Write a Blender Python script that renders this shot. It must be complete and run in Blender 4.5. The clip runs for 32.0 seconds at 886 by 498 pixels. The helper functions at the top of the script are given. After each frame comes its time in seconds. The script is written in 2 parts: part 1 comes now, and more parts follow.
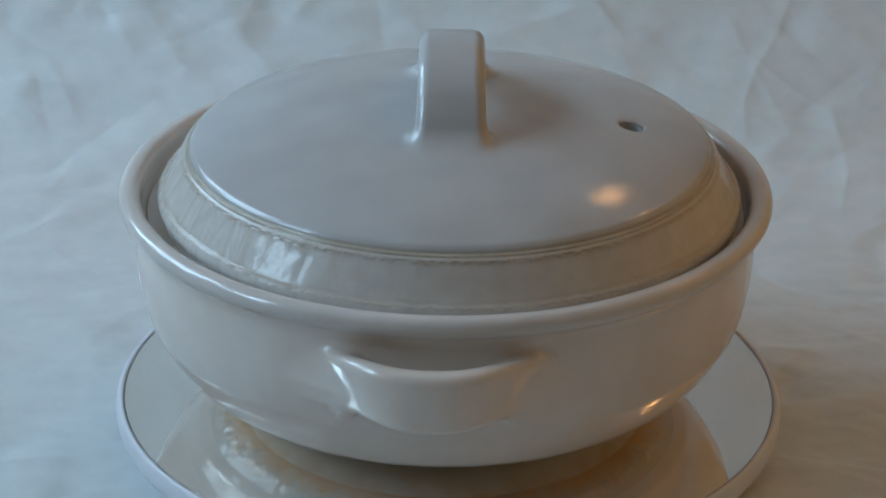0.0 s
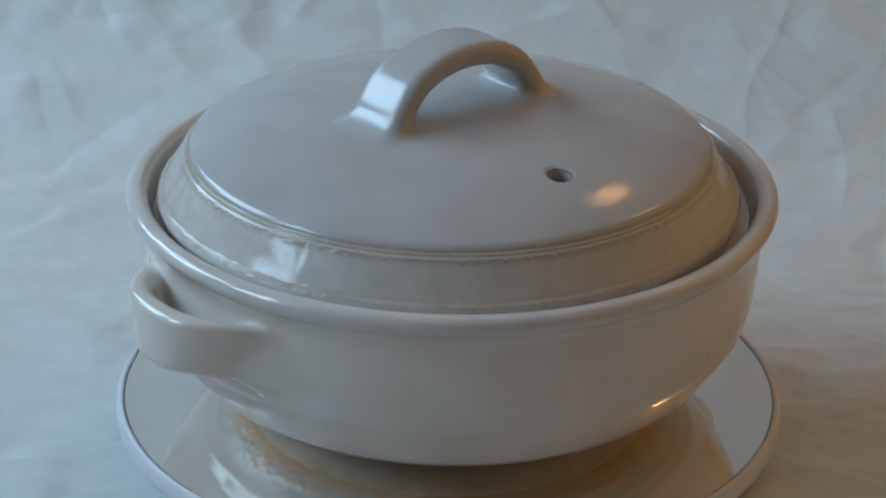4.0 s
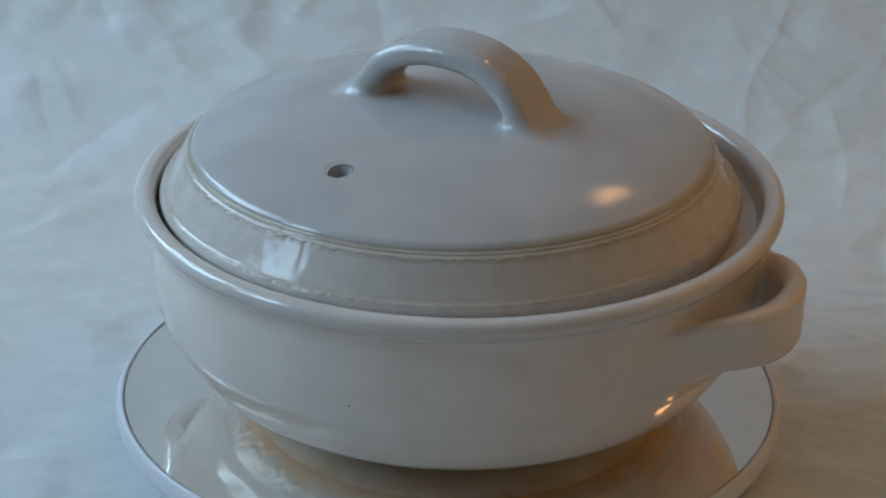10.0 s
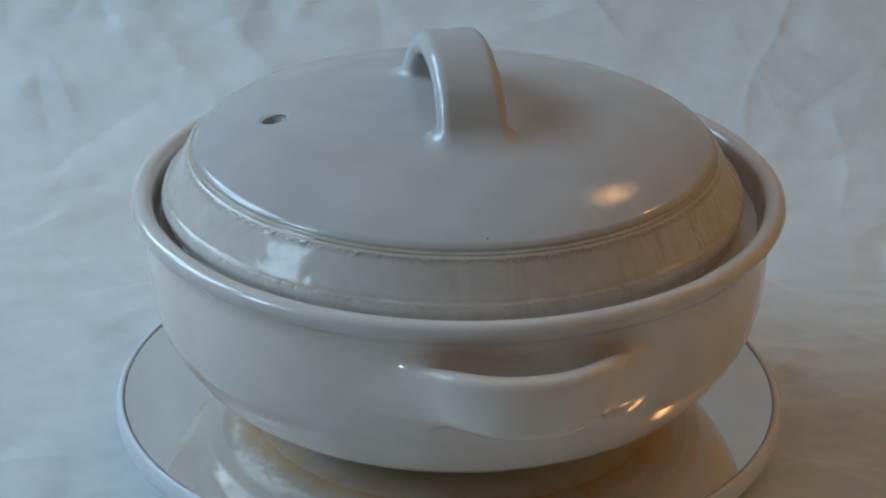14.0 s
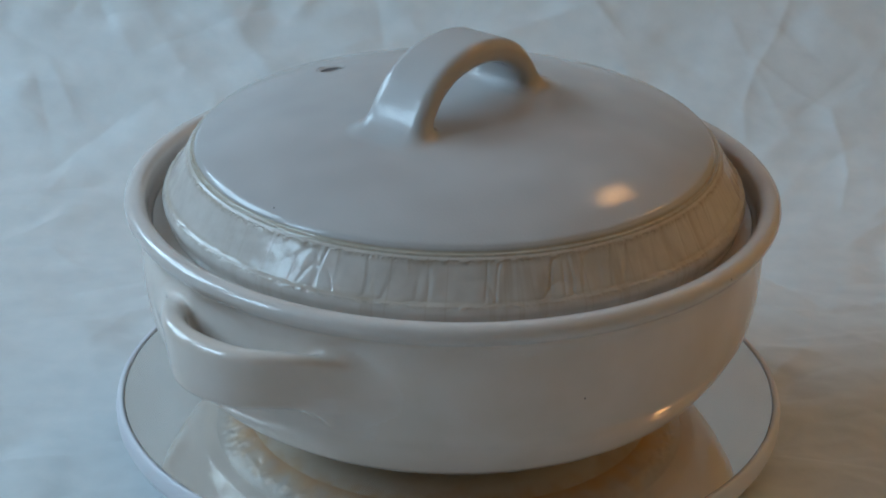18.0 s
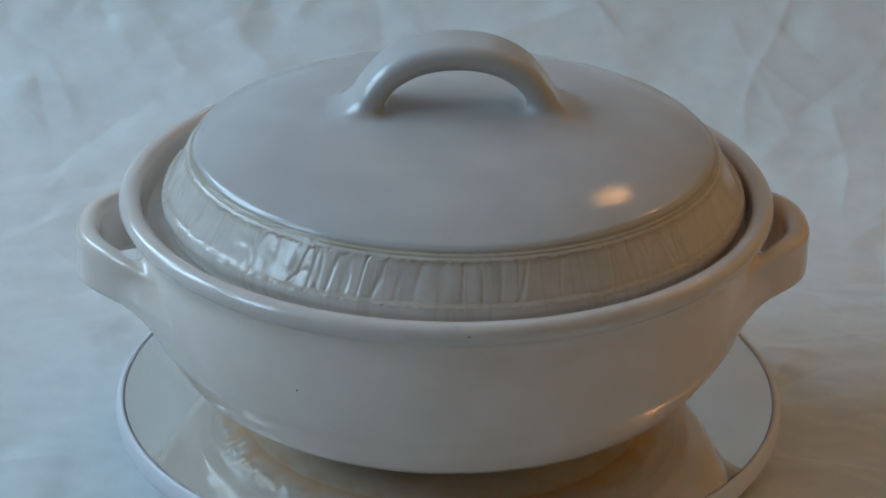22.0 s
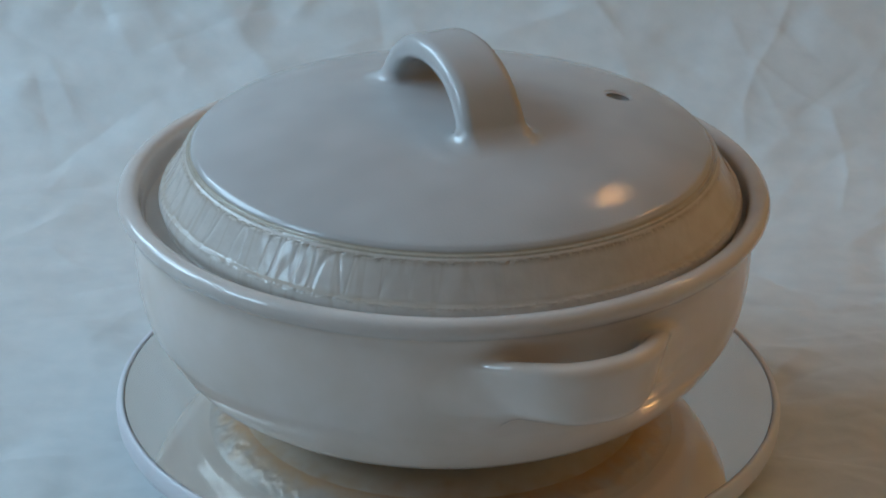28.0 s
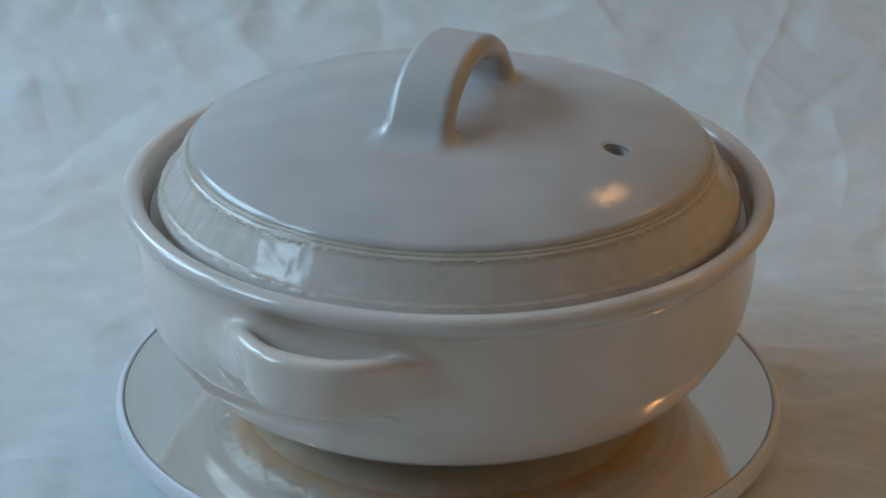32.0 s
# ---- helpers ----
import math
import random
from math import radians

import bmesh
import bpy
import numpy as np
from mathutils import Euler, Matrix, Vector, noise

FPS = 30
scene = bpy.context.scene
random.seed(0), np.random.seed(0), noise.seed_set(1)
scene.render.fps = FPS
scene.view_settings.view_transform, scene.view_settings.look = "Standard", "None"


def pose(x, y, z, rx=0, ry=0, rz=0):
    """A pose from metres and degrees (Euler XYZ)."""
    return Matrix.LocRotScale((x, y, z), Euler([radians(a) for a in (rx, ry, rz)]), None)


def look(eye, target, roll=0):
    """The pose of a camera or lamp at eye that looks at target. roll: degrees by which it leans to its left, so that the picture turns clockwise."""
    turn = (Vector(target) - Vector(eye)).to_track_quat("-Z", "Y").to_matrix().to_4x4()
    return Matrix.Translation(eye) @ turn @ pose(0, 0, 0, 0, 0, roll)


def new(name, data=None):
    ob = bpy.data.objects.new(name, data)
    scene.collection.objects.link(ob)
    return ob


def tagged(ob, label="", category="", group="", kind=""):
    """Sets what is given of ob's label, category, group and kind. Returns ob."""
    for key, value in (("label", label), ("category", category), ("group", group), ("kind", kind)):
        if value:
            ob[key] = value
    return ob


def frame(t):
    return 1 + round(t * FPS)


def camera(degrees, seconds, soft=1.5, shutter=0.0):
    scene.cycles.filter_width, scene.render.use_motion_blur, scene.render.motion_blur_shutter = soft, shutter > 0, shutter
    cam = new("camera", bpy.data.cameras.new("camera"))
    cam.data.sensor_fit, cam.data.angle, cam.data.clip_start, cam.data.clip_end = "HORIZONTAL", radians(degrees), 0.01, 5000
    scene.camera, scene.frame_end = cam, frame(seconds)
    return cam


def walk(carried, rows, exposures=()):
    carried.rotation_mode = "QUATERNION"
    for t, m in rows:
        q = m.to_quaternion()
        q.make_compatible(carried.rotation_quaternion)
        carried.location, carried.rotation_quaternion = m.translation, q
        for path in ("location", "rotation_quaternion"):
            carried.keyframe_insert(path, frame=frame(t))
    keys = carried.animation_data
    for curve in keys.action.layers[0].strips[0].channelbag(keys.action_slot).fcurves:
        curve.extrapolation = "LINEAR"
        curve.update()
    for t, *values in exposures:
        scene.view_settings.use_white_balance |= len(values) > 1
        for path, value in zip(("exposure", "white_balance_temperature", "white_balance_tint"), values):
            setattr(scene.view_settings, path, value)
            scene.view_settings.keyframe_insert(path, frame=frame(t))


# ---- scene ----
cam = camera(19.65, 32.0, soft=2.0)
EYE = (0.0, -0.8454, 0.4477)
AIM = (-0.00286, 0.02234, 0.04501)
walk(cam, [(0.0, look(EYE, AIM, 0.82)), (32.0, look(EYE, AIM, 0.82))], exposures=[(0.0, 0.0), (32.0, 0.0)])

# degrees that the turntable has turned at each full second
TURN = [0.0, 12.0, 24.04, 36.17, 48.47, 60.76, 72.85, 84.59, 96.21, 107.92, 119.94, 132.07, 144.12, 156.14, 168.14, 180.16,
        192.36, 204.88, 217.52, 229.94, 242.23, 254.68, 266.41, 277.02, 287.98, 299.38, 310.9, 322.46, 334.02, 345.51, 356.99,
        368.52, 380.05]

# ---- world and lights ----
world = bpy.data.worlds.new("sky")
scene.world = world
world.use_nodes = True
sky = world.node_tree.nodes.new("ShaderNodeTexSky")
sky.sky_type, sky.sun_disc, sky.sun_elevation, sky.sun_rotation = "NISHITA", False, radians(35), radians(60)
world.node_tree.nodes["Background"].inputs["Strength"].default_value = 0.1
world.node_tree.links.new(sky.outputs["Color"], world.node_tree.nodes["Background"].inputs["Color"])


def area_lamp(name, m, sx, sy, watts, colour, shape="RECTANGLE"):
    data = bpy.data.lights.new(name, "AREA")
    data.shape, data.size, data.size_y, data.energy, data.color = shape, sx, sy, watts, colour
    ob = new(name, data)
    ob.matrix_world = m
    return ob


ROOM_X0, ROOM_X1, ROOM_Y0, ROOM_Y1, ROOM_Z1, FLOOR_Z = -0.72, 0.80, -1.7, 1.5, 1.75, -0.026
WIN_Y0, WIN_Y1, WIN_Z0, WIN_Z1 = -0.48, 0.77, 0.335, 0.94
# daylight in the two window openings
for y0, y1, watts in ((WIN_Y0, -0.10, 6.3), (-0.04, WIN_Y1, 13.4)):
    area_lamp("window_daylight", look((ROOM_X0 - 0.10, (y0 + y1) / 2, (WIN_Z0 + WIN_Z1) / 2), (0, (y0 + y1) / 2, 0.8)), y1 - y0, WIN_Z1 - WIN_Z0 - 0.02, watts, (0.50, 0.765, 1.0))
# two warm bulbs high behind the pot
for watts, size, place in ((1.2, 0.027, (0.46, 0.77, 1.02)), (0.65, 0.030, (0.56, 0.40, 0.77))):
    bulb = bpy.data.lights.new("warm_bulb", "POINT")
    bulb.energy, bulb.color, bulb.shadow_soft_size = watts, (1.0, 0.50, 0.17), size
    new("warm_bulb", bulb).location = place
# added unseen warm spot over the pot, lights the ochre wall for orange reflections
spot = bpy.data.lights.new("added_wall_spot", "SPOT")
spot.energy, spot.color, spot.shadow_soft_size, spot.spot_size, spot.spot_blend = 9.0, (1.0, 0.50, 0.17), 0.03, radians(56), 0.6
new("added_wall_spot", spot).matrix_world = look((0.12, 0.10, 1.10), (ROOM_X1, 0.10, 0.38))


# ---- materials ----
def material(name, colours, rough=0.4, metal=0.0, scale=30.0, grain=600.0, bump=0.1, fine=0.1, spec=0.5, coat=0.0, detail=4.0):
    """Two colours mixed by a broad noise, a fine grain, and relief at both scales (scales per metre)."""
    mat = bpy.data.materials.new(name)
    mat.use_nodes = True
    nodes, links = mat.node_tree.nodes, mat.node_tree.links
    bsdf = nodes["Principled BSDF"]
    where = nodes.new("ShaderNodeTexCoord")
    broad, small = nodes.new("ShaderNodeTexNoise"), nodes.new("ShaderNodeTexNoise")
    for n, s in ((broad, scale), (small, grain)):
        n.inputs["Scale"].default_value, n.inputs["Detail"].default_value = s, detail
        links.new(where.outputs["Object"], n.inputs["Vector"])
    ramp = nodes.new("ShaderNodeValToRGB")
    ramp.color_ramp.elements[0].position, ramp.color_ramp.elements[1].position = 0.3, 0.7
    ramp.color_ramp.elements[0].color, ramp.color_ramp.elements[1].color = (*colours[0], 1), (*colours[1], 1)
    links.new(broad.outputs["Fac"], ramp.inputs["Fac"])
    links.new(ramp.outputs["Color"], bsdf.inputs["Base Color"])
    span = nodes.new("ShaderNodeMapRange")
    span.inputs["To Min"].default_value, span.inputs["To Max"].default_value = rough * 0.75, rough * 1.25
    links.new(small.outputs["Fac"], span.inputs["Value"])
    links.new(span.outputs["Result"], bsdf.inputs["Roughness"])
    b1, b2 = nodes.new("ShaderNodeBump"), nodes.new("ShaderNodeBump")
    b1.inputs["Strength"].default_value, b1.inputs["Distance"].default_value = bump, 0.1 / scale
    b2.inputs["Strength"].default_value, b2.inputs["Distance"].default_value = fine, 0.1 / grain
    links.new(broad.outputs["Fac"], b1.inputs["Height"])
    links.new(small.outputs["Fac"], b2.inputs["Height"])
    links.new(b1.outputs["Normal"], b2.inputs["Normal"])
    links.new(b2.outputs["Normal"], bsdf.inputs["Normal"])
    bsdf.inputs["Metallic"].default_value = metal
    bsdf.inputs["Specular IOR Level"].default_value = spec
    bsdf.inputs["Coat Weight"].default_value = coat
    bsdf.inputs["Coat Roughness"].default_value = 0.06
    return mat


SATIN = material("satin_glaze", ((0.456, 0.440, 0.430), (0.500, 0.485, 0.475)), rough=0.125, scale=45, grain=1300, bump=0.04, fine=0.55, spec=0.6, detail=1.0)
GLOSS = material("gloss_glaze", ((0.703, 0.613, 0.537), (0.765, 0.688, 0.635)), rough=0.115, scale=38, grain=700, bump=0.12, fine=0.08, spec=0.8)
RIM = material("rim_glaze", ((0.619, 0.569, 0.535), (0.675, 0.625, 0.587)), rough=0.085, scale=60, grain=700, bump=0.2, fine=0.3, spec=0.7)
EDGE = material("edge_glaze", ((0.42, 0.365, 0.29), (0.48, 0.43, 0.36)), rough=0.09, scale=140, grain=900, bump=0.3, fine=0.6, spec=0.6)


def streaked(mat, seam_colour):
    """Thin seams of another colour down the slope of a turned part, uneven round it."""
    nodes, links = mat.node_tree.nodes, mat.node_tree.links
    bsdf = nodes["Principled BSDF"]
    where = nodes.new("ShaderNodeTexCoord")
    flat, unit = nodes.new("ShaderNodeVectorMath"), nodes.new("ShaderNodeVectorMath")
    flat.operation, unit.operation = "MULTIPLY", "NORMALIZE"
    flat.inputs[1].default_value = (1, 1, 0.06)
    links.new(where.outputs["Object"], flat.inputs[0])
    links.new(flat.outputs["Vector"], unit.inputs[0])
    runs = nodes.new("ShaderNodeTexNoise")
    runs.inputs["Scale"].default_value, runs.inputs["Detail"].default_value = 13.0, 2.0
    links.new(unit.outputs["Vector"], runs.inputs["Vector"])
    ramp = nodes.new("ShaderNodeValToRGB")
    ramp.color_ramp.elements[0].position, ramp.color_ramp.elements[0].color = 0.46, (0, 0, 0, 1)
    ramp.color_ramp.elements[1].position, ramp.color_ramp.elements[1].color = 0.53, (0, 0, 0, 1)
    ramp.color_ramp.elements.new(0.495).color = (0.3, 0.3, 0.3, 1)
    links.new(runs.outputs["Fac"], ramp.inputs["Fac"])
    # the seams lie on the half round the direction given
    side, most, both = nodes.new("ShaderNodeVectorMath"), nodes.new("ShaderNodeMapRange"), nodes.new("ShaderNodeMath")
    side.operation, both.operation = "DOT_PRODUCT", "MULTIPLY"
    side.inputs[1].default_value = (math.cos(radians(165)), math.sin(radians(165)), 0)
    links.new(unit.outputs["Vector"], side.inputs[0])
    most.inputs["From Min"].default_value, most.inputs["From Max"].default_value = -0.2, 0.5
    most.inputs["To Min"].default_value = 0.04
    links.new(side.outputs["Value"], most.inputs["Value"])
    links.new(ramp.outputs["Color"], both.inputs[0])
    links.new(most.outputs["Result"], both.inputs[1])
    mix = nodes.new("ShaderNodeMixRGB")
    mix.inputs["Color2"].default_value = (*seam_colour, 1)
    links.new(both.outputs["Value"], mix.inputs["Fac"])
    links.new(bsdf.inputs["Base Color"].links[0].from_socket, mix.inputs["Color1"])
    links.new(mix.outputs["Color"], bsdf.inputs["Base Color"])
    return mat


def flashed(mat, r0, r1, glaze):
    """From the flashed inner edge at r0 the colour feathers out into the glaze by r1; bubbly between them."""
    nodes, links = mat.node_tree.nodes, mat.node_tree.links
    bsdf = nodes["Principled BSDF"]
    where = nodes.new("ShaderNodeTexCoord")
    flat, size = nodes.new("ShaderNodeVectorMath"), nodes.new("ShaderNodeVectorMath")
    flat.operation, size.operation = "MULTIPLY", "LENGTH"
    flat.inputs[1].default_value = (1, 1, 0)
    links.new(where.outputs["Object"], flat.inputs[0])
    links.new(flat.outputs["Vector"], size.inputs[0])
    blot = nodes.new("ShaderNodeTexNoise")
    blot.inputs["Scale"].default_value, blot.inputs["Detail"].default_value = 130.0, 5.0
    links.new(where.outputs["Object"], blot.inputs["Vector"])
    ragged = nodes.new("ShaderNodeMath")
    ragged.operation = "MULTIPLY_ADD"
    ragged.inputs[1].default_value = (r1 - r0) * 1.6
    links.new(blot.outputs["Fac"], ragged.inputs[0])
    links.new(size.outputs["Value"], ragged.inputs[2])
    span = nodes.new("ShaderNodeMapRange")
    span.inputs["From Min"].default_value, span.inputs["From Max"].default_value = r0 + (r1 - r0) * 0.8, r1 + (r1 - r0) * 0.8
    links.new(ragged.outputs["Value"], span.inputs["Value"])
    mix = nodes.new("ShaderNodeMixRGB")
    mix.inputs["Color2"].default_value = (*glaze, 1)
    links.new(span.outputs["Result"], mix.inputs["Fac"])
    links.new(bsdf.inputs["Base Color"].links[0].from_socket, mix.inputs["Color1"])
    links.new(mix.outputs["Color"], bsdf.inputs["Base Color"])
    return mat


def edge_lines(mat, heights, wide, colour, amount):
    """Thin uneven tan lines at the heights given, where the glaze breaks over an edge."""
    nodes, links = mat.node_tree.nodes, mat.node_tree.links
    bsdf = nodes["Principled BSDF"]
    where, axes, blot = nodes.new("ShaderNodeTexCoord"), nodes.new("ShaderNodeSeparateXYZ"), nodes.new("ShaderNodeTexNoise")
    blot.inputs["Scale"].default_value, blot.inputs["Detail"].default_value = 90.0, 4.0
    links.new(where.outputs["Object"], axes.inputs["Vector"])
    links.new(where.outputs["Object"], blot.inputs["Vector"])
    for z in heights:
        off, span, much = nodes.new("ShaderNodeMath"), nodes.new("ShaderNodeMapRange"), nodes.new("ShaderNodeMath")
        off.operation, much.operation = "SUBTRACT", "MULTIPLY"
        off.inputs[1].default_value = z
        links.new(axes.outputs["Z"], off.inputs[0])
        away = nodes.new("ShaderNodeMath")
        away.operation = "ABSOLUTE"
        links.new(off.outputs["Value"], away.inputs[0])
        span.inputs["From Min"].default_value, span.inputs["From Max"].default_value = 0.0, wide
        span.inputs["To Min"].default_value, span.inputs["To Max"].default_value = amount * 2, 0.0
        links.new(away.outputs["Value"], span.inputs["Value"])
        links.new(span.outputs["Result"], much.inputs[0])
        links.new(blot.outputs["Fac"], much.inputs[1])
        mix = nodes.new("ShaderNodeMixRGB")
        mix.inputs["Color2"].default_value = (*colour, 1)
        links.new(much.outputs["Value"], mix.inputs["Fac"])
        links.new(bsdf.inputs["Base Color"].links[0].from_socket, mix.inputs["Color1"])
        links.new(mix.outputs["Color"], bsdf.inputs["Base Color"])
    return mat


edge_lines(GLOSS, (0.0748,), 0.0016, (0.38, 0.26, 0.15), 0.2)
BAND = streaked(material("band_glaze", ((0.569, 0.519, 0.475), (0.631, 0.584, 0.540)), rough=0.13, scale=140, grain=600, bump=0.3, fine=0.25, spec=0.45), (0.40, 0.31, 0.22))
edge_lines(BAND, (0.0950, 0.0830), 0.0016, (0.34, 0.24, 0.14), 0.35)
CLAY = flashed(material("bare_clay", ((0.86, 0.81, 0.73), (0.90, 0.86, 0.79)), rough=0.75, scale=70, grain=900, bump=0.2, fine=0.4, spec=0.25),
               0.0690, 0.0775, (0.74, 0.46, 0.19))
FLASH = flashed(material("orange_flash", ((0.68, 0.32, 0.08), (0.76, 0.46, 0.18)), rough=0.12, scale=110, grain=380, bump=0.25, fine=0.5, spec=0.6),
                0.0755, 0.0850, (0.58, 0.53, 0.48))
SPECK = material("dark_speck", ((0.05, 0.045, 0.04), (0.09, 0.08, 0.07)), rough=0.4, scale=900, grain=4000)
# metal below 1: the diffuse share stands in for light bounced under the pot
MIRROR = material("mirror", ((0.88, 0.845, 0.80), (0.91, 0.875, 0.83)), rough=0.03, metal=0.73, scale=9, grain=200, bump=0.0, fine=0.0)
PLASTIC = material("white_plastic", ((0.66, 0.66, 0.70), (0.70, 0.70, 0.735)), rough=0.42, scale=40, grain=1500, bump=0.03, fine=0.08)
DARK = material("dark_plastic", ((0.06, 0.06, 0.065), (0.09, 0.09, 0.09)), rough=0.5, scale=60, grain=900)
PAPER = material("white_paper", ((0.631, 0.656, 0.656), (0.688, 0.706, 0.700)), rough=0.65, scale=90, grain=1200, bump=0.3, fine=0.15, spec=0.3)
WALL = material("wall_paint", ((0.58, 0.58, 0.575), (0.62, 0.62, 0.615)), rough=0.8, scale=3, grain=150, bump=0.05, fine=0.1)
CEILING = material("ceiling_paint", ((0.79, 0.79, 0.78), (0.83, 0.83, 0.82)), rough=0.85, scale=3, grain=150, bump=0.05, fine=0.1)
OCHRE = material("ochre_paint", ((0.74, 0.39, 0.12), (0.80, 0.44, 0.15)), rough=0.8, scale=3, grain=150, bump=0.05, fine=0.1)
WOOD = material("floor_wood", ((0.26, 0.15, 0.07), (0.36, 0.22, 0.11)), rough=0.5, scale=6, grain=120, bump=0.1, fine=0.2)


# ---- mesh helpers ----
def mesh_of(name, verts, faces, mat, smooth=True):
    me = bpy.data.meshes.new(name)
    me.from_pydata([tuple(v) for v in verts], [], faces)
    me.materials.append(mat)
    if smooth:
        me.polygons.foreach_set("use_smooth", [True] * len(me.polygons))
    me.update()
    return me


def part(name, me, parent, label="", m=None):
    ob = new(name, me)
    ob.parent = parent
    if m is not None:
        ob.matrix_basis = m
    return tagged(ob, label)


def curve_through(points, steps):
    """A smooth Catmull-Rom line through the points, with that many steps between two of them."""
    p = np.array(points, float)
    p = np.vstack([2 * p[0] - p[1], p, 2 * p[-1] - p[-2]])
    out = []
    for i in range(1, len(p) - 2):
        for k in range(steps):
            t = k / steps
            a, b, c, d = p[i - 1], p[i], p[i + 1], p[i + 2]
            out.append(0.5 * (2 * b + (c - a) * t + (2 * a - 5 * b + 4 * c - d) * t * t + (3 * b - 3 * c + d - a) * t ** 3))
    out.append(p[-2])
    return np.array(out)


def lattice(seed, n=64):
    return np.random.RandomState(seed).rand(n, n)


def smooth_noise(x, y, seed):
    """Smooth value noise of arrays, one cell a unit, from 0 to 1; it wraps after 64 cells."""
    g = lattice(seed)
    xi, yi = np.floor(x).astype(int), np.floor(y).astype(int)
    fx, fy = x - xi, y - yi
    fx, fy = fx * fx * (3 - 2 * fx), fy * fy * (3 - 2 * fy)
    g00, g10 = g[xi % 64, yi % 64], g[(xi + 1) % 64, yi % 64]
    g01, g11 = g[xi % 64, (yi + 1) % 64], g[(xi + 1) % 64, (yi + 1) % 64]
    return (g00 * (1 - fx) + g10 * fx) * (1 - fy) + (g01 * (1 - fx) + g11 * fx) * fy


def lathe(profile, segments, shift=None, flip=False):
    """Verts and faces of a surface of revolution; shift(r, z, angle, row) moves each ring's points. flip: for a profile that runs outwards."""
    a = np.arange(segments) * (2 * np.pi / segments)
    verts, faces = [], []
    for k, (r, z) in enumerate(profile):
        rr, zz = r + 0 * a, z + 0 * a
        if shift:
            dr, dz = shift(r, z, a, k / (len(profile) - 1))
            rr, zz = rr + dr, zz + dz
        verts.append(np.stack([rr * np.cos(a), rr * np.sin(a), zz], 1))
    for k in range(len(profile) - 1):
        for j in range(segments):
            n = (j + 1) % segments
            f = (k * segments + j, k * segments + n, (k + 1) * segments + n, (k + 1) * segments + j)
            faces.append(f[::-1] if flip else f)
    return np.concatenate(verts), faces


def strap_distance(p, q, path, half_t, half_w, soft):
    """Signed distance to a strap: p in the plane of its path (two columns), q across it."""
    best = np.full(len(p), 9.0)
    for a, b in zip(path, path[1:]):
        e = b - a
        t = np.clip(((p - a) @ e) / (e @ e), 0, 1)
        best = np.minimum(best, np.hypot(p[:, 0] - a[0] - t * e[0], p[:, 1] - a[1] - t * e[1]))
    x, y = best - (half_t - soft), np.abs(q) - (half_w - soft)
    return np.hypot(np.maximum(x, 0), np.maximum(y, 0)) + np.minimum(np.maximum(x, y), 0) - soft


def blended(a, b, k):
    """The smooth union of two distances: a fillet of about k where they meet."""
    h = np.maximum(k - np.abs(a - b), 0) / k
    return np.minimum(a, b) - h * h * k / 4


def surface_net(field, base, low, high, step):
    """The zero surface of field in a box, without what lies on the surface of base."""
    axes = [np.arange(l, h + step, step) for l, h in zip(low, high)]
    g = np.stack(np.meshgrid(*axes, indexing="ij"), -1)
    f = field(g.reshape(-1, 3)).reshape(g.shape[:3])
    n = np.array(f.shape) - 1
    total, hits = np.zeros((*n, 3)), np.zeros(n)
    corners = [(i, j, k) for i in (0, 1) for j in (0, 1) for k in (0, 1)]

    def at(c):
        return tuple(slice(c[d], c[d] + n[d]) for d in range(3))

    for c in corners:
        for d in range(3):
            if c[d]:
                continue
            e = list(c)
            e[d] = 1
            fa, fb = f[at(c)], f[at(e)]
            cross = (fa < 0) != (fb < 0)
            t = np.where(cross, fa / np.where(cross, fa - fb, 1), 0)[..., None]
            total += np.where(cross[..., None], g[at(c)] * (1 - t) + g[at(e)] * t, 0)
            hits += cross
    used = hits > 0
    verts = total[used] / hits[used][:, None]
    for _ in range(2):
        v0 = field(verts)
        grad = np.stack([(field(verts + np.eye(3)[d] * 1e-4) - v0) / 1e-4 for d in range(3)], 1)
        verts = verts - grad * (v0 / np.maximum((grad ** 2).sum(1), 0.2))[:, None]
    number = np.full(n, -1)
    number[used] = np.arange(len(verts))
    quads = []
    for d in range(3):
        a, b = (d + 1) % 3, (d + 2) % 3
        lo = [slice(1, n[x]) for x in range(3)]
        lo[d] = slice(0, n[d])
        up = list(lo)
        up[d] = slice(1, n[d] + 1)
        fa, fb = f[tuple(lo)], f[tuple(up)]
        cross = np.argwhere((fa < 0) != (fb < 0))
        base_i = cross + np.array([0 if x == d else 1 for x in range(3)])
        flip = fa[tuple(cross.T)] < 0
        ring = []
        for da, db in ((-1, -1), (0, -1), (0, 0), (-1, 0)):
            c = base_i.copy()
            c[:, a] += da
            c[:, b] += db
            ring.append(number[tuple(c.T)])
        ring = np.stack(ring, 1)
        quads.append(np.where(flip[:, None], ring, ring[:, ::-1]))
    quads = np.concatenate(quads)
    proud = base(verts) > 0.00004
    quads = quads[proud[quads].any(1)]
    keep = np.unique(quads)
    renumber = np.full(len(verts), -1)
    renumber[keep] = np.arange(len(keep))
    return verts[keep], renumber[quads].tolist()


def box(name, x0, x1, y0, y1, z0, z1, mat):
    v = [(x, y, z) for x in (x0, x1) for y in (y0, y1) for z in (z0, z1)]
    f = [(0, 1, 3, 2), (4, 6, 7, 5), (0, 4, 5, 1), (2, 3, 7, 6), (0, 2, 6, 4), (1, 5, 7, 3)]
    return mesh_of(name, v, f, mat, smooth=False)


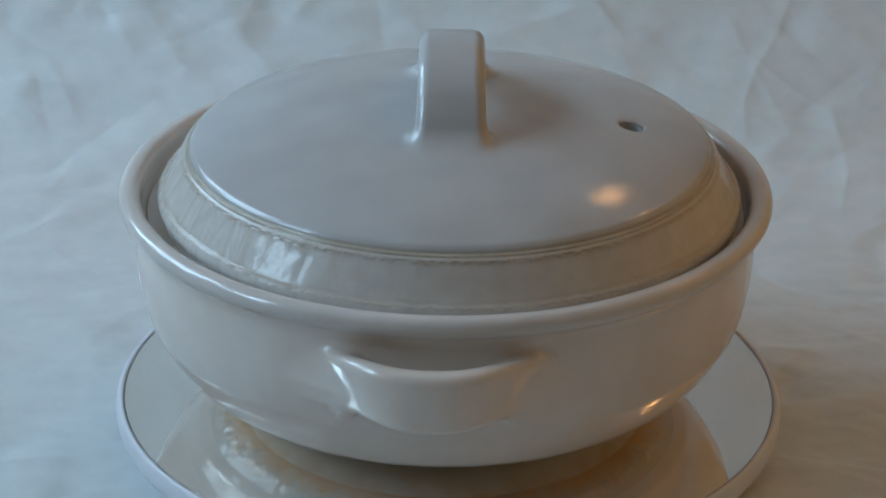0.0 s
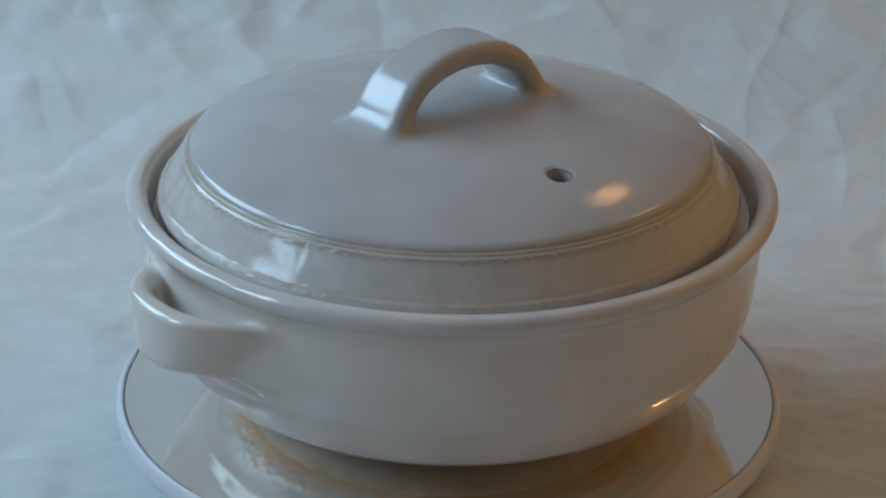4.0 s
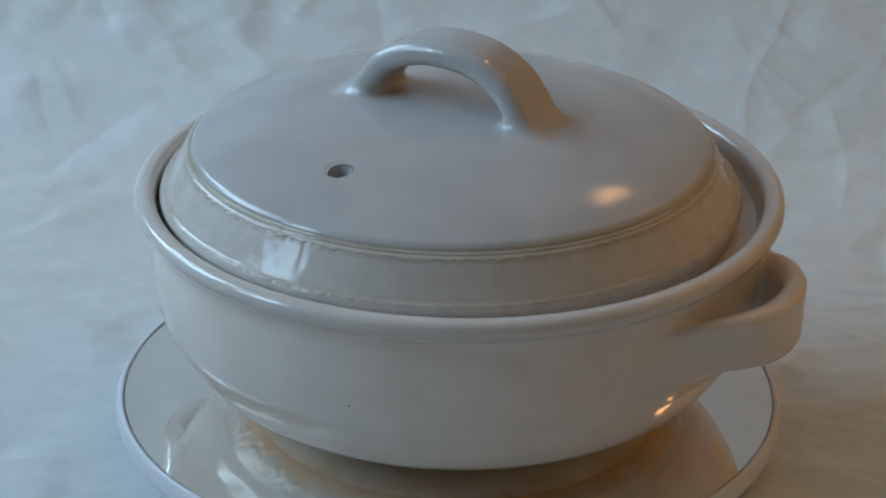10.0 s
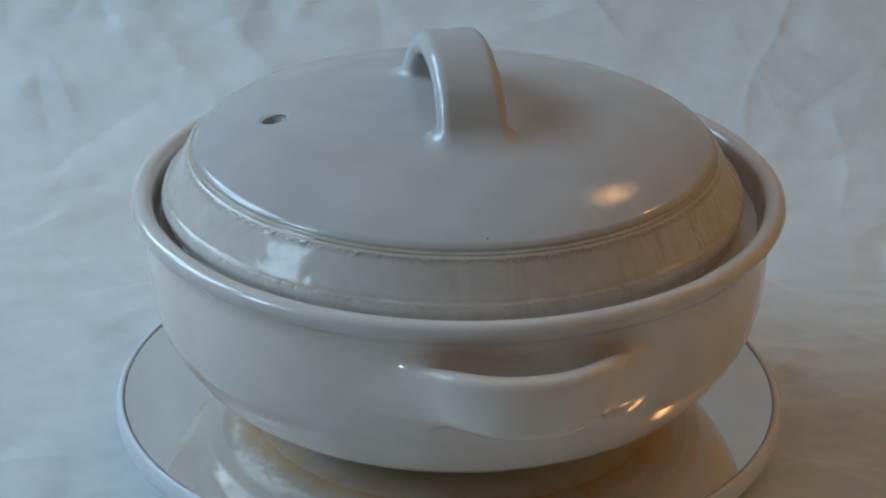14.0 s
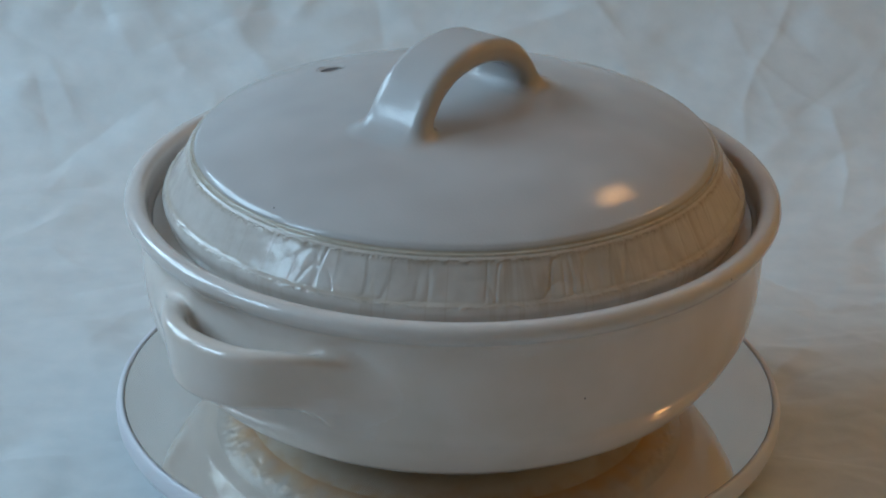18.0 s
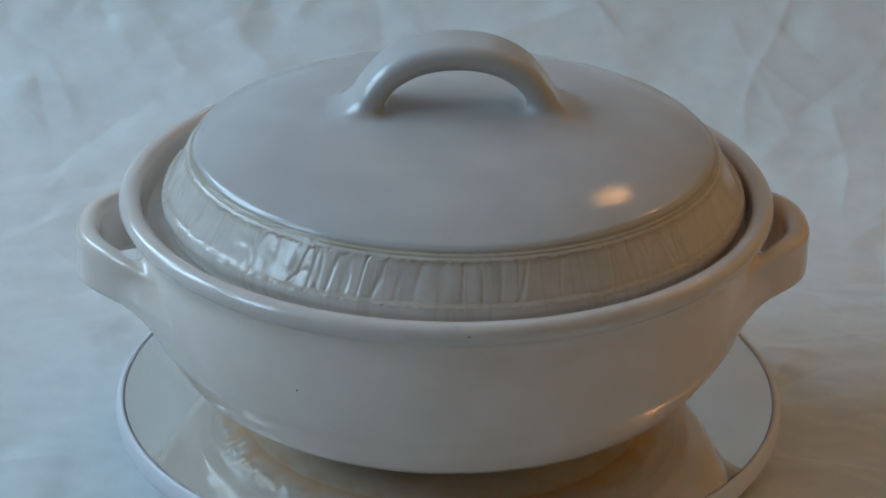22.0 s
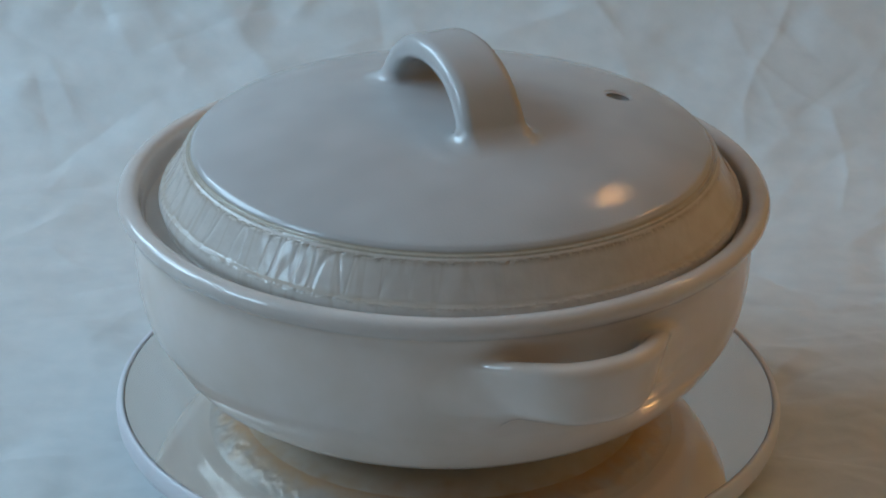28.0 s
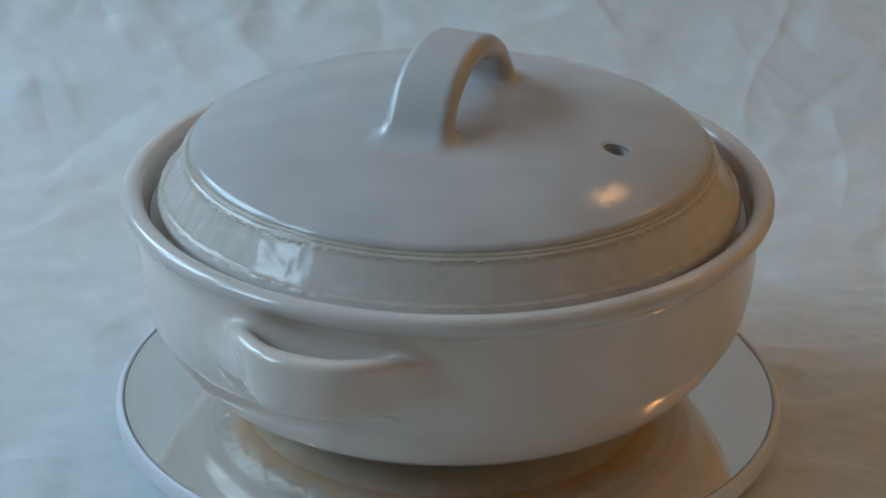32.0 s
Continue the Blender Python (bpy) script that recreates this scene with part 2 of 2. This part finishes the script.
# ---- the room that closes the place ----
def build_room():
    t = 0.12
    X0, X1, Y0, Y1, Z0, Z1 = ROOM_X0, ROOM_X1, ROOM_Y0, ROOM_Y1, FLOOR_Z, ROOM_Z1

    def setting(name, label, *a):
        tagged(new(name, box(name, *a)), label, "", "", "structure")

    setting("floor", "plain brown wooden surface under the paper", X0 - t, X1 + t, Y0 - t, Y1 + t, Z0 - 0.06, Z0, WOOD)
    setting("ceiling", "plain painted ceiling", X0 - t, X1 + t, Y0 - t, Y1 + t, Z1, Z1 + 0.1, CEILING)
    setting("wall_east", "plain ochre painted wall", X1, X1 + t, Y0, Y1, Z0, Z1, OCHRE)
    setting("wall_north", "plain painted wall", X0 - t, X1 + t, Y1, Y1 + t, Z0, Z1, WALL)
    setting("wall_south", "plain painted wall", X0 - t, X1 + t, Y0 - t, Y0, Z0, Z1, WALL)
    # the window wall, round its opening
    wall = tagged(new("wall_west"), "plain painted wall with two windows", "", "", "structure")
    part("lower_wall", box("lower_wall", X0 - t, X0, Y0, Y1, Z0, WIN_Z0, WALL), wall)
    part("upper_wall", box("upper_wall", X0 - t, X0, Y0, Y1, WIN_Z1, Z1, WALL), wall)
    part("side_wall", box("side_wall", X0 - t, X0, Y0, WIN_Y0, WIN_Z0, WIN_Z1, WALL), wall)
    part("side_wall", box("side_wall", X0 - t, X0, WIN_Y1, Y1, WIN_Z0, WIN_Z1, WALL), wall)
    part("pier", box("pier", X0 - t, X0, -0.10, -0.04, WIN_Z0, WIN_Z1, WALL), wall)
    win = tagged(new("window_1"), "white frames of two windows, with mullions", "", "", "structure")
    for y in (WIN_Y0, -0.15, -0.04, 0.36, WIN_Y1 - 0.05):
        part("mullion", box("mullion", X0 - 0.09, X0 - 0.04, y, y + 0.05, WIN_Z0, WIN_Z1, PLASTIC), win)
    for z in (WIN_Z0, WIN_Z1 - 0.05):
        part("rail", box("rail", X0 - 0.088, X0 - 0.042, WIN_Y0, WIN_Y1, z, z + 0.05, PLASTIC), win)


# ---- the wrinkled paper ----
PAPER_Z, BEND_Y, BEND_R = -0.022, 0.16, 0.26
CREASES = [  # height in mm, width in mm, then points (across, along)
    (0.7, 2.2, (0.161, 0.341), (0.155, 0.322), (0.143, 0.300), (0.136, 0.278), (0.136, 0.256)),
    (0.65, 2.0, (0.143, 0.306), (0.164, 0.285), (0.177, 0.276), (0.181, 0.249), (0.181, 0.233), (0.175, 0.205)),
    (2.0, 12, (0.026, 0.320), (0.067, 0.337)),
    (1.8, 12, (-0.106, 0.324), (-0.083, 0.288)),
    (0.9, 5, (-0.200, 0.131), (-0.141, 0.136)),
    (0.9, 7, (-0.190, 0.102), (-0.132, 0.118)),
    (-1.0, 6, (0.127, 0.011), (0.175, 0.023)),
    (0.9, 7, (0.139, 0.106), (0.190, 0.121)),
    (1.5, 12, (-0.066, 0.324), (-0.028, 0.339)),
    (1.3, 12, (-0.213, 0.284), (-0.177, 0.245)),
    (1.3, 10, (-0.151, 0.337), (-0.127, 0.294)),
    (1.0, 8, (0.176, 0.335), (0.205, 0.304)),
]


def paper_relief(u, s):
    h = 0.0046 * (smooth_noise(u * 11 + 3, s * 16 + 2, 11) - 0.5)
    flat = np.clip((0.22 - s) / 0.12, 0, 1)
    h += flat * 0.0030 * (smooth_noise(u * 8 + s * 9 + 7, s * 44 + 4, 12) - 0.5)
    h += flat * 0.0010 * (smooth_noise(u * 26 + 1, s * 85 + 4, 15) - 0.5)
    h += 0.0020 * (smooth_noise(u * 34 + 14 * s, s * 38 - 12 * u, 19) - 0.5) + 0.0009 * (smooth_noise(u * 72 - 30 * s, s * 80 + 25 * u, 20) - 0.5)
    h += 0.0004 * smooth_noise(u * 150, s * 160, 14)
    # many slight straight folds, as from handling
    rnd = random.Random(8)
    folds = []
    for _ in range(420):
        x, y = rnd.uniform(-0.25, 0.25), rnd.uniform(-0.05, 0.42)
        lean = rnd.gauss(0, 0.5) if y < 0.16 else rnd.uniform(0, math.pi)
        half = rnd.uniform(0.006, 0.038)
        dx, dy = half * math.cos(lean), half * math.sin(lean)
        folds.append((rnd.choice((-1, 1)) * rnd.uniform(0.2, 0.9), rnd.uniform(2.0, 6), (x - dx, y - dy), (x + dx, y + dy)))
    for high, wide, *line in CREASES + folds:
        near = np.full_like(u, 9.0)
        for (u0, s0), (u1, s1) in zip(line, line[1:]):
            du, ds = u1 - u0, s1 - s0
            t = np.clip(((u - u0) * du + (s - s0) * ds) / (du * du + ds * ds), 0, 1)
            near = np.minimum(near, np.hypot(u - u0 - t * du, s - s0 - t * ds))
        h += high * 1e-3 * np.exp(-near / (wide * 1e-3))
    return h


def build_paper():
    us = np.concatenate([np.linspace(-0.32, -0.26, 20)[:-1], np.linspace(-0.26, 0.26, 380), np.linspace(0.26, 0.32, 20)[1:]])
    ss = np.concatenate([np.linspace(-0.75, -0.1, 40)[:-1], np.linspace(-0.1, 0.42, 380), np.linspace(0.42, 0.66, 40)[1:]])
    u, s = np.meshgrid(us, ss)
    h = paper_relief(u, s)
    under = np.hypot(u, s) < 0.1
    h = np.where(under, np.minimum(h, 0.001), h)
    a = np.clip((s - BEND_Y) / BEND_R, 0, math.pi / 2)
    past = np.clip(s - BEND_Y - BEND_R * math.pi / 2, 0, None)
    y = np.where(s < BEND_Y, s, BEND_Y + BEND_R * np.sin(a)) - h * np.sin(a)
    z = PAPER_Z + BEND_R * (1 - np.cos(a)) + past + h * np.cos(a)
    z = np.maximum(z, FLOOR_Z + 0.001)
    n, m = u.shape
    idx = np.arange(n * m).reshape(n, m)
    faces = np.stack([idx[:-1, :-1], idx[:-1, 1:], idx[1:, 1:], idx[1:, :-1]], -1).reshape(-1, 4).tolist()
    me = mesh_of("paper_sheet", np.stack([u, y, z], -1).reshape(-1, 3), faces, PAPER)
    sheet = tagged(new("paper_sheet", me), "crumpled white paper sheet swept up behind the pot", "paper")
    thick = sheet.modifiers.new("thickness", "SOLIDIFY")
    thick.thickness, thick.offset = 0.0006, -1
    return sheet


# ---- the turntable ----
def build_turntable():
    root = tagged(new("turntable"), "round display turntable with mirror top and white rim", "turntable")
    top = [(0.0, 0.0), (0.04, 0.0), (0.08, 0.0), (0.11, 0.0), (0.1196, 0.0), (0.1201, 0.0)]
    part("mirror_top", mesh_of("mirror_top", *lathe(top, 256, None, True), MIRROR), root, "round mirror plate").data.polygons.foreach_set(
        "use_smooth", [False] * (5 * 256))
    rim = curve_through([(0.1203, -0.0035), (0.1203, -0.0008), (0.1207, 0.0004), (0.1217, 0.0006), (0.1226, -0.0002),
                         (0.1231, -0.0018), (0.1233, -0.0036), (0.1230, -0.0062), (0.122, -0.008)], 5)
    part("rim", mesh_of("rim", *lathe(rim, 256, None, True), PLASTIC), root, "white plastic rim")
    part("groove", mesh_of("groove", *lathe([(0.1196, -0.0022), (0.1208, -0.0022)], 256), DARK), root, "dark groove round the mirror")
    base = [(0.0, -0.004), (0.121, -0.004), (0.122, -0.008), (0.108, -0.0095), (0.105, -0.012), (0.105, -0.0205), (0.102, -0.0215), (0.0, -0.0215)]
    part("base", mesh_of("base", *lathe(base, 128), PLASTIC, smooth=False), root)
    return root


# ---- the pot ----
POT_OFF = Matrix.Translation((0.0029 * math.cos(radians(135.5)), 0.0029 * math.sin(radians(135.5)), 0.0))
HANDLE_AT = (-91.7, 89.5)


POT_OUTER = [(0.0865, 0.0132), (0.0893, 0.01425), (0.0914, 0.0151), (0.0932, 0.0163), (0.0970, 0.0194), (0.1018, 0.0255), (0.1056, 0.0318), (0.1085, 0.0380), (0.1108, 0.0490), (0.1116, 0.0600),
             (0.1114, 0.0680), (0.1120, 0.0715), (0.1136, 0.0745), (0.1158, 0.0767), (0.1171, 0.0791), (0.1166, 0.0814),
             (0.1146, 0.0828), (0.1118, 0.0827), (0.1098, 0.0812), (0.1091, 0.0785), (0.1086, 0.0750), (0.1074, 0.0731)]


def out_of_round(a):
    return 0.0003 * np.sin(2 * a + 0.8)


def pot_handle(reach, half):
    """A strap handle towards -y, filleted into the pot's wall."""
    line = curve_through(POT_OUTER[:16], 7)
    rs, zs = np.arange(0.07, 0.145, 0.0005), np.arange(0.02, 0.10, 0.0005)
    pr, pz = [m.ravel() for m in np.meshgrid(rs, zs, indexing="ij")]
    best = np.full(pr.shape, 9.0)
    for a, b in zip(line, line[1:]):
        e = b - a
        t = np.clip(((pr - a[0]) * e[0] + (pz - a[1]) * e[1]) / (e @ e), 0, 1)
        best = np.minimum(best, np.hypot(pr - a[0] - t * e[0], pz - a[1] - t * e[1]))
    wall = np.interp(pz, line[:, 1], line[:, 0])
    table = (best * np.sign(pr - wall)).reshape(len(rs), len(zs))

    def base(p):
        r = np.hypot(p[:, 0], p[:, 1]) - out_of_round(np.arctan2(p[:, 1], p[:, 0]) + radians(HANDLE_AT[0] + 90))
        x = np.clip((r - rs[0]) / 0.0005, 0, len(rs) - 1.001)
        y = np.clip((p[:, 2] - zs[0]) / 0.0005, 0, len(zs) - 1.001)
        i, j = x.astype(int), y.astype(int)
        x, y = x - i, y - j
        return (table[i, j] * (1 - x) + table[i + 1, j] * x) * (1 - y) + (table[i, j + 1] * (1 - x) + table[i + 1, j + 1] * x) * y

    q = np.linspace(-1, 1, 57)
    us = half * q
    vs = 0.0945 + reach * (1 - np.abs(q) ** 2.5)
    path = np.stack([us, -vs], 1)

    def field(p):
        droop = 0.0592 - 11.0 * np.clip(0.126 + p[:, 1], 0, 0.03) ** 2
        narrow = 1 + 0.25 * np.clip((droop + 0.0109 - p[:, 2]) / 0.0218, 0, 1)
        strap = strap_distance(np.stack([p[:, 0] * narrow, p[:, 1]], 1), p[:, 2] - droop, path, 0.0043, 0.0109, 0.0038)
        past = -p[:, 1] - 0.0945 - reach * (1 - np.minimum(np.abs(p[:, 0]) * narrow / half, 1) ** 2.5)
        side, outer = np.clip((np.abs(p[:, 0]) - 0.018) / 0.020, 0, 1), np.clip(past / 0.004 + 0.5, 0, 1)
        low = np.clip((0.063 - p[:, 2]) / 0.010, 0, 1) * np.clip((p[:, 2] - 0.035) / 0.012, 0, 1)
        return blended(base(p), strap, 0.0048 + 0.012 * side * outer * low)

    return mesh_of("handle", *surface_net(field, base, (-0.075, -0.137, 0.028), (0.075, -0.078, 0.084), 0.0009), GLOSS)


def build_pot():
    root = tagged(new("casserole_pot"), "cream glazed stoneware casserole pot, lid on, on the turntable", "pot")
    inner = curve_through([(0.1074, 0.0731), (0.1035, 0.0727), (0.0990, 0.0725), (0.0980, 0.0700), (0.0970, 0.0500), (0.0930, 0.0280), (0.0700, 0.0150), (0.0, 0.0130)], 4)
    line = curve_through(POT_OUTER, 7)
    cut = int(np.argmin(np.abs(line[:len(line) // 2 + 20, 1] - 0.0752)))
    for name, piece, glaze, label in (("body", line[:cut + 1], GLOSS, "glossy cream glazed wall"), ("rim", line[cut:], RIM, "rolled rim of thinner grey glaze")):
        part(name, mesh_of(name, *lathe(piece, 360, lambda r, z, a, k: (out_of_round(a), 0)), glaze), root, label, POT_OFF)
    part("inside", mesh_of("inside", *lathe(inner, 128), GLOSS), root, "", POT_OFF)

    def ragged(r, z, a, k):
        rough = (1 - abs(2 * k - 1)) * (0.0004 * smooth_noise(a * 30, 0 * a + 6 * k, 41) + 0.0005 * smooth_noise(a * 62, 0 * a + 11 * k, 42))
        return 0.5 * rough, -rough

    flash = curve_through([(0.0867, 0.01328), (0.0842, 0.0121), (0.0815, 0.0105), (0.0780, 0.0086), (0.0745, 0.0067)], 6)
    part("flash_ring", mesh_of("flash_ring", *lathe(flash[::-1], 720, ragged), FLASH), root, "orange flashed glaze edge", POT_OFF)
    foot = curve_through([(0.0747, 0.0068), (0.0720, 0.0053), (0.0690, 0.0036), (0.0650, 0.0014), (0.0620, 0.0004), (0.0590, 0.0001), (0.0560, 0.0008),
                          (0.0540, 0.0022), (0.0, 0.0024)], 4)
    part("foot", mesh_of("foot", *lathe(foot[::-1], 200), CLAY), root, "bare cream clay foot", POT_OFF)
    for at, reach, half in zip(HANDLE_AT, (0.0328, 0.0340), (0.0388, 0.0425)):
        part("handle", pot_handle(reach, half), root, "thick strap handle", POT_OFF @ pose(0, 0, 0, 0, 0, at + 90))
    return root


# ---- the lid ----
LID_OFF = Matrix.Translation((0.00089 * math.cos(radians(-136)), 0.00089 * math.sin(radians(-136)), 0.0))


def dome_z(r):
    return 0.1130 - 0.72 * r * r - 107.0 * r ** 4


def band_shift(r, z, a, row):
    """Runs and beads of glaze down the band, strong on one half of it."""
    d = (a - radians(165) + math.pi) % (2 * math.pi) - math.pi
    strong = 0.07 + 0.93 * np.exp(-(d / 1.2) ** 4)
    body = math.exp(-((row - 0.34) / 0.17) ** 6)
    lean = a + 0.05 * row
    run = smooth_noise(lean * 6.1, 0 * a + row * 1.5, 21) + 0.8 * smooth_noise(lean * 21, 0 * a + row * 3.0 + 7, 22)
    seam = np.exp(-(np.abs(smooth_noise(lean * 7.3 + 4, 0 * a + row * 1.6, 26) - 0.5) / 0.028) ** 2)
    fine = np.exp(-(np.abs(smooth_noise(lean * 27 + 4, 0 * a + row * 2.6, 27) - 0.5) / 0.07) ** 2)
    dr = strong * body * (0.00034 * (run - 0.9) - 0.00026 * seam - 0.00025 * fine)
    dr = dr + body * 0.00028 * (smooth_noise(a * 30, 0 * a + row * 12, 23) - 0.5) * 0.5
    bead = math.exp(-((row - 0.17) / 0.035) ** 2) + math.exp(-((row - 0.62) / 0.035) ** 2)
    dr = dr + bead * (0.00042 * (smooth_noise(a * 110, 0 * a + 3.0, 24) - 0.5) + 0.00012 * (smooth_noise(a * 47, 0 * a + 5.0, 25) - 0.5) + 0.00032 * (smooth_noise(a * 190, 0 * a + row * 90, 28) - 0.5))
    return dr, 0.4 * dr


def dome_mesh():
    """The dome, with the steam hole cut through it and its edge rounded."""
    rs = np.concatenate([np.linspace(0.0006, 0.05, 46), np.linspace(0.05, 0.0775, 52)[1:], np.linspace(0.0775, 0.0900, 14)[1:]])
    roll = curve_through([(0.0900, dome_z(0.0900)), (0.0909, dome_z(0.0909)), (0.0917, 0.09928), (0.0923, 0.0987), (0.0927, 0.0982), (0.0929, 0.0977)], 4)
    prof = [(r, dome_z(r)) for r in rs] + [tuple(q) for q in roll[1:]]
    seg = 720
    verts, faces = lathe(prof, seg, None, True)
    hr, at = 0.0042, radians(-6.6)
    cx, cy = 0.0634 * math.cos(at) + 0.00064, 0.0634 * math.sin(at) + 0.00062
    dx, dy = verts[:, 0] - cx, verts[:, 1] - cy
    d = np.hypot(dx, dy)
    gone = d < hr
    keep = [f for f in faces if not any(gone[i] for i in f)]
    count = {}
    for f in keep:
        for p, q in zip(f, f[1:] + f[:1]):
            count[(min(p, q), max(p, q))] = count.get((min(p, q), max(p, q)), 0) + 1
    near = d < hr * 1.5
    ring = sorted({i for e, c in count.items() if c == 1 for i in e if near[i]}, key=lambda i: math.atan2(dy[i], dx[i]))
    for i in ring:
        verts[i, 0], verts[i, 1] = cx + dx[i] * hr / d[i], cy + dy[i] * hr / d[i]
    d = np.hypot(verts[:, 0] - cx, verts[:, 1] - cy)
    fall = np.clip(1 - (d - hr) / (0.3 * hr), 0, 1)
    verts[:, 2] -= 0.0009 * fall ** 2
    verts, n = list(verts), len(verts)
    rows = [(1.0, -0.0006), (0.965, -0.0016), (0.95, -0.0035), (0.95, -0.0075)]
    loop = list(ring)
    for scale, dz in rows:
        start = len(verts)
        for i in ring:
            verts.append(np.array((cx + (verts[i][0] - cx) * scale, cy + (verts[i][1] - cy) * scale, verts[i][2] + dz)))
        nxt = list(range(start, start + len(ring)))
        for j in range(len(ring)):
            k = (j + 1) % len(ring)
            keep.append((loop[j], nxt[j], nxt[k], loop[k]))
        loop = nxt
    top = len(verts)
    verts.append(np.array((0, 0, dome_z(0))))
    for j in range(seg):
        keep.append((top, j, (j + 1) % seg))
    return mesh_of("dome", verts, keep, SATIN)


def speck_mesh():
    rnd = random.Random(4)
    v = [(0, 0, 0.00008)] + [(math.cos(k * math.pi / 4) * (0.8 + 0.4 * rnd.random()) * 0.00045, math.sin(k * math.pi / 4) * (0.8 + 0.4 * rnd.random()) * 0.00045, 0.00002) for k in range(8)]
    v += [(x * 1.2, y * 1.2, -0.0002) for x, y, z in v[1:]]
    f = [(0, 1 + k, 1 + (k + 1) % 8) for k in range(8)] + [(1 + k, 9 + k, 9 + (k + 1) % 8, 1 + (k + 1) % 8) for k in range(8)]
    return mesh_of("speck", v, f, SPECK)


def build_lid(pot):
    root = part("lid", dome_mesh(), pot, "satin cream domed lid with a steam hole", LID_OFF)
    edge = curve_through([(0.0929, 0.09775), (0.0931, 0.0973), (0.0934, 0.0970), (0.0938, 0.0970), (0.0942, 0.0968), (0.0944, 0.0964), (0.0946, 0.0961)], 6)

    def beaded(r, z, a, k):
        d = 0.00022 * (smooth_noise(a * 120, 0 * a, 31) + smooth_noise(a * 53, 0 * a, 32) - 1) * math.exp(-((r - 0.0940) / 0.0003) ** 2)
        return d, 0.5 * d

    part("edge", mesh_of("edge", *lathe(edge, 2000, beaded, True), EDGE), root, "beaded glaze edge of the dome")
    band = curve_through([(0.0945, 0.0962), (0.0949, 0.0959), (0.0953, 0.0955), (0.0957, 0.0948), (0.0966, 0.0931), (0.0985, 0.0898), (0.1003, 0.0867), (0.1019, 0.0841),
                          (0.1025, 0.0833), (0.1030, 0.0829), (0.1037, 0.0824), (0.1043, 0.0812), (0.1046, 0.0797), (0.1042, 0.0780), (0.1034, 0.0760), (0.1026, 0.0731), (0.1015, 0.0729)], 7)
    part("band", mesh_of("band", *lathe(band, 1600, band_shift, True), BAND), root, "glossy band with runs of glaze")
    inner = curve_through([(0.1015, 0.0729), (0.0985, 0.0734), (0.0970, 0.0790), (0.0880, 0.0900), (0.0700, 0.0985)], 4)
    part("underside", mesh_of("underside", *lathe(inner, 128), SATIN), root)

    side = [(0.0128, 0.1311), (0.0228, 0.1261), (0.0287, 0.1195), (0.0324, 0.1135), (0.0366, 0.1078)]
    arch = curve_through([(-x, z) for x, z in side[::-1]] + [(0.0, 0.1328)] + side, 6)

    def dome(p):
        r = np.hypot(p[:, 0], p[:, 1])
        return (p[:, 2] - dome_z(r)) / np.sqrt(1 + (1.44 * r + 428 * r ** 3) ** 2)

    def knob(p):
        wide = 0.0117 + 0.0010 * np.clip((0.130 - p[:, 2]) / 0.02, 0, 1)
        return blended(dome(p), strap_distance(p[:, 1:], p[:, 0], arch, 0.0045, wide, 0.0041), 0.0060)

    part("knob", mesh_of("knob", *surface_net(knob, dome, (-0.026, -0.055, 0.100), (0.026, 0.055, 0.142), 0.0008), SATIN), root, "arched strap knob")

    # small dark specks in the glaze
    me = speck_mesh()
    for deg, r in ((163.5, 0.0626), (204.8, 0.0581), (244.7, 0.0402), (255.0, 0.0895), (85.9, 0.0891)):
        slope = math.degrees(math.atan(2 * r * (0.72 + 214 * r * r)))
        part("speck", me, root, "dark speck", LID_OFF.inverted() @ pose(0, 0, 0, 0, 0, deg) @ pose(r, 0, dome_z(r) - 0.00005, 0, slope, 0) @ Matrix.Scale(0.6, 4))
    return root


def pot_specks(root):
    me = bpy.data.meshes["speck"]
    for deg, r, z, lean, size in ((180.4, 0.1173, 0.0797, 95, 1.2), (5.0, 0.1173, 0.0797, 95, 1.0), (151.0, 0.1116, 0.0510, 92, 0.7), (11.3, 0.1111, 0.0465, 94, 0.7)):
        part("speck", me, root, "dark speck", POT_OFF @ pose(0, 0, 0, 0, 0, deg) @ pose(r, 0, z, 0, lean, 0) @ Matrix.Scale(size, 4))


build_room()
build_paper()
turntable = build_turntable()
pot = build_pot()
build_lid(pot)
pot_specks(pot)


def motions():
    rows = [(float(t), pose(0, 0, 0, 0, 0, -a)) for t, a in enumerate(TURN)]
    for thing in (turntable, pot):
        walk(thing, rows)


motions()
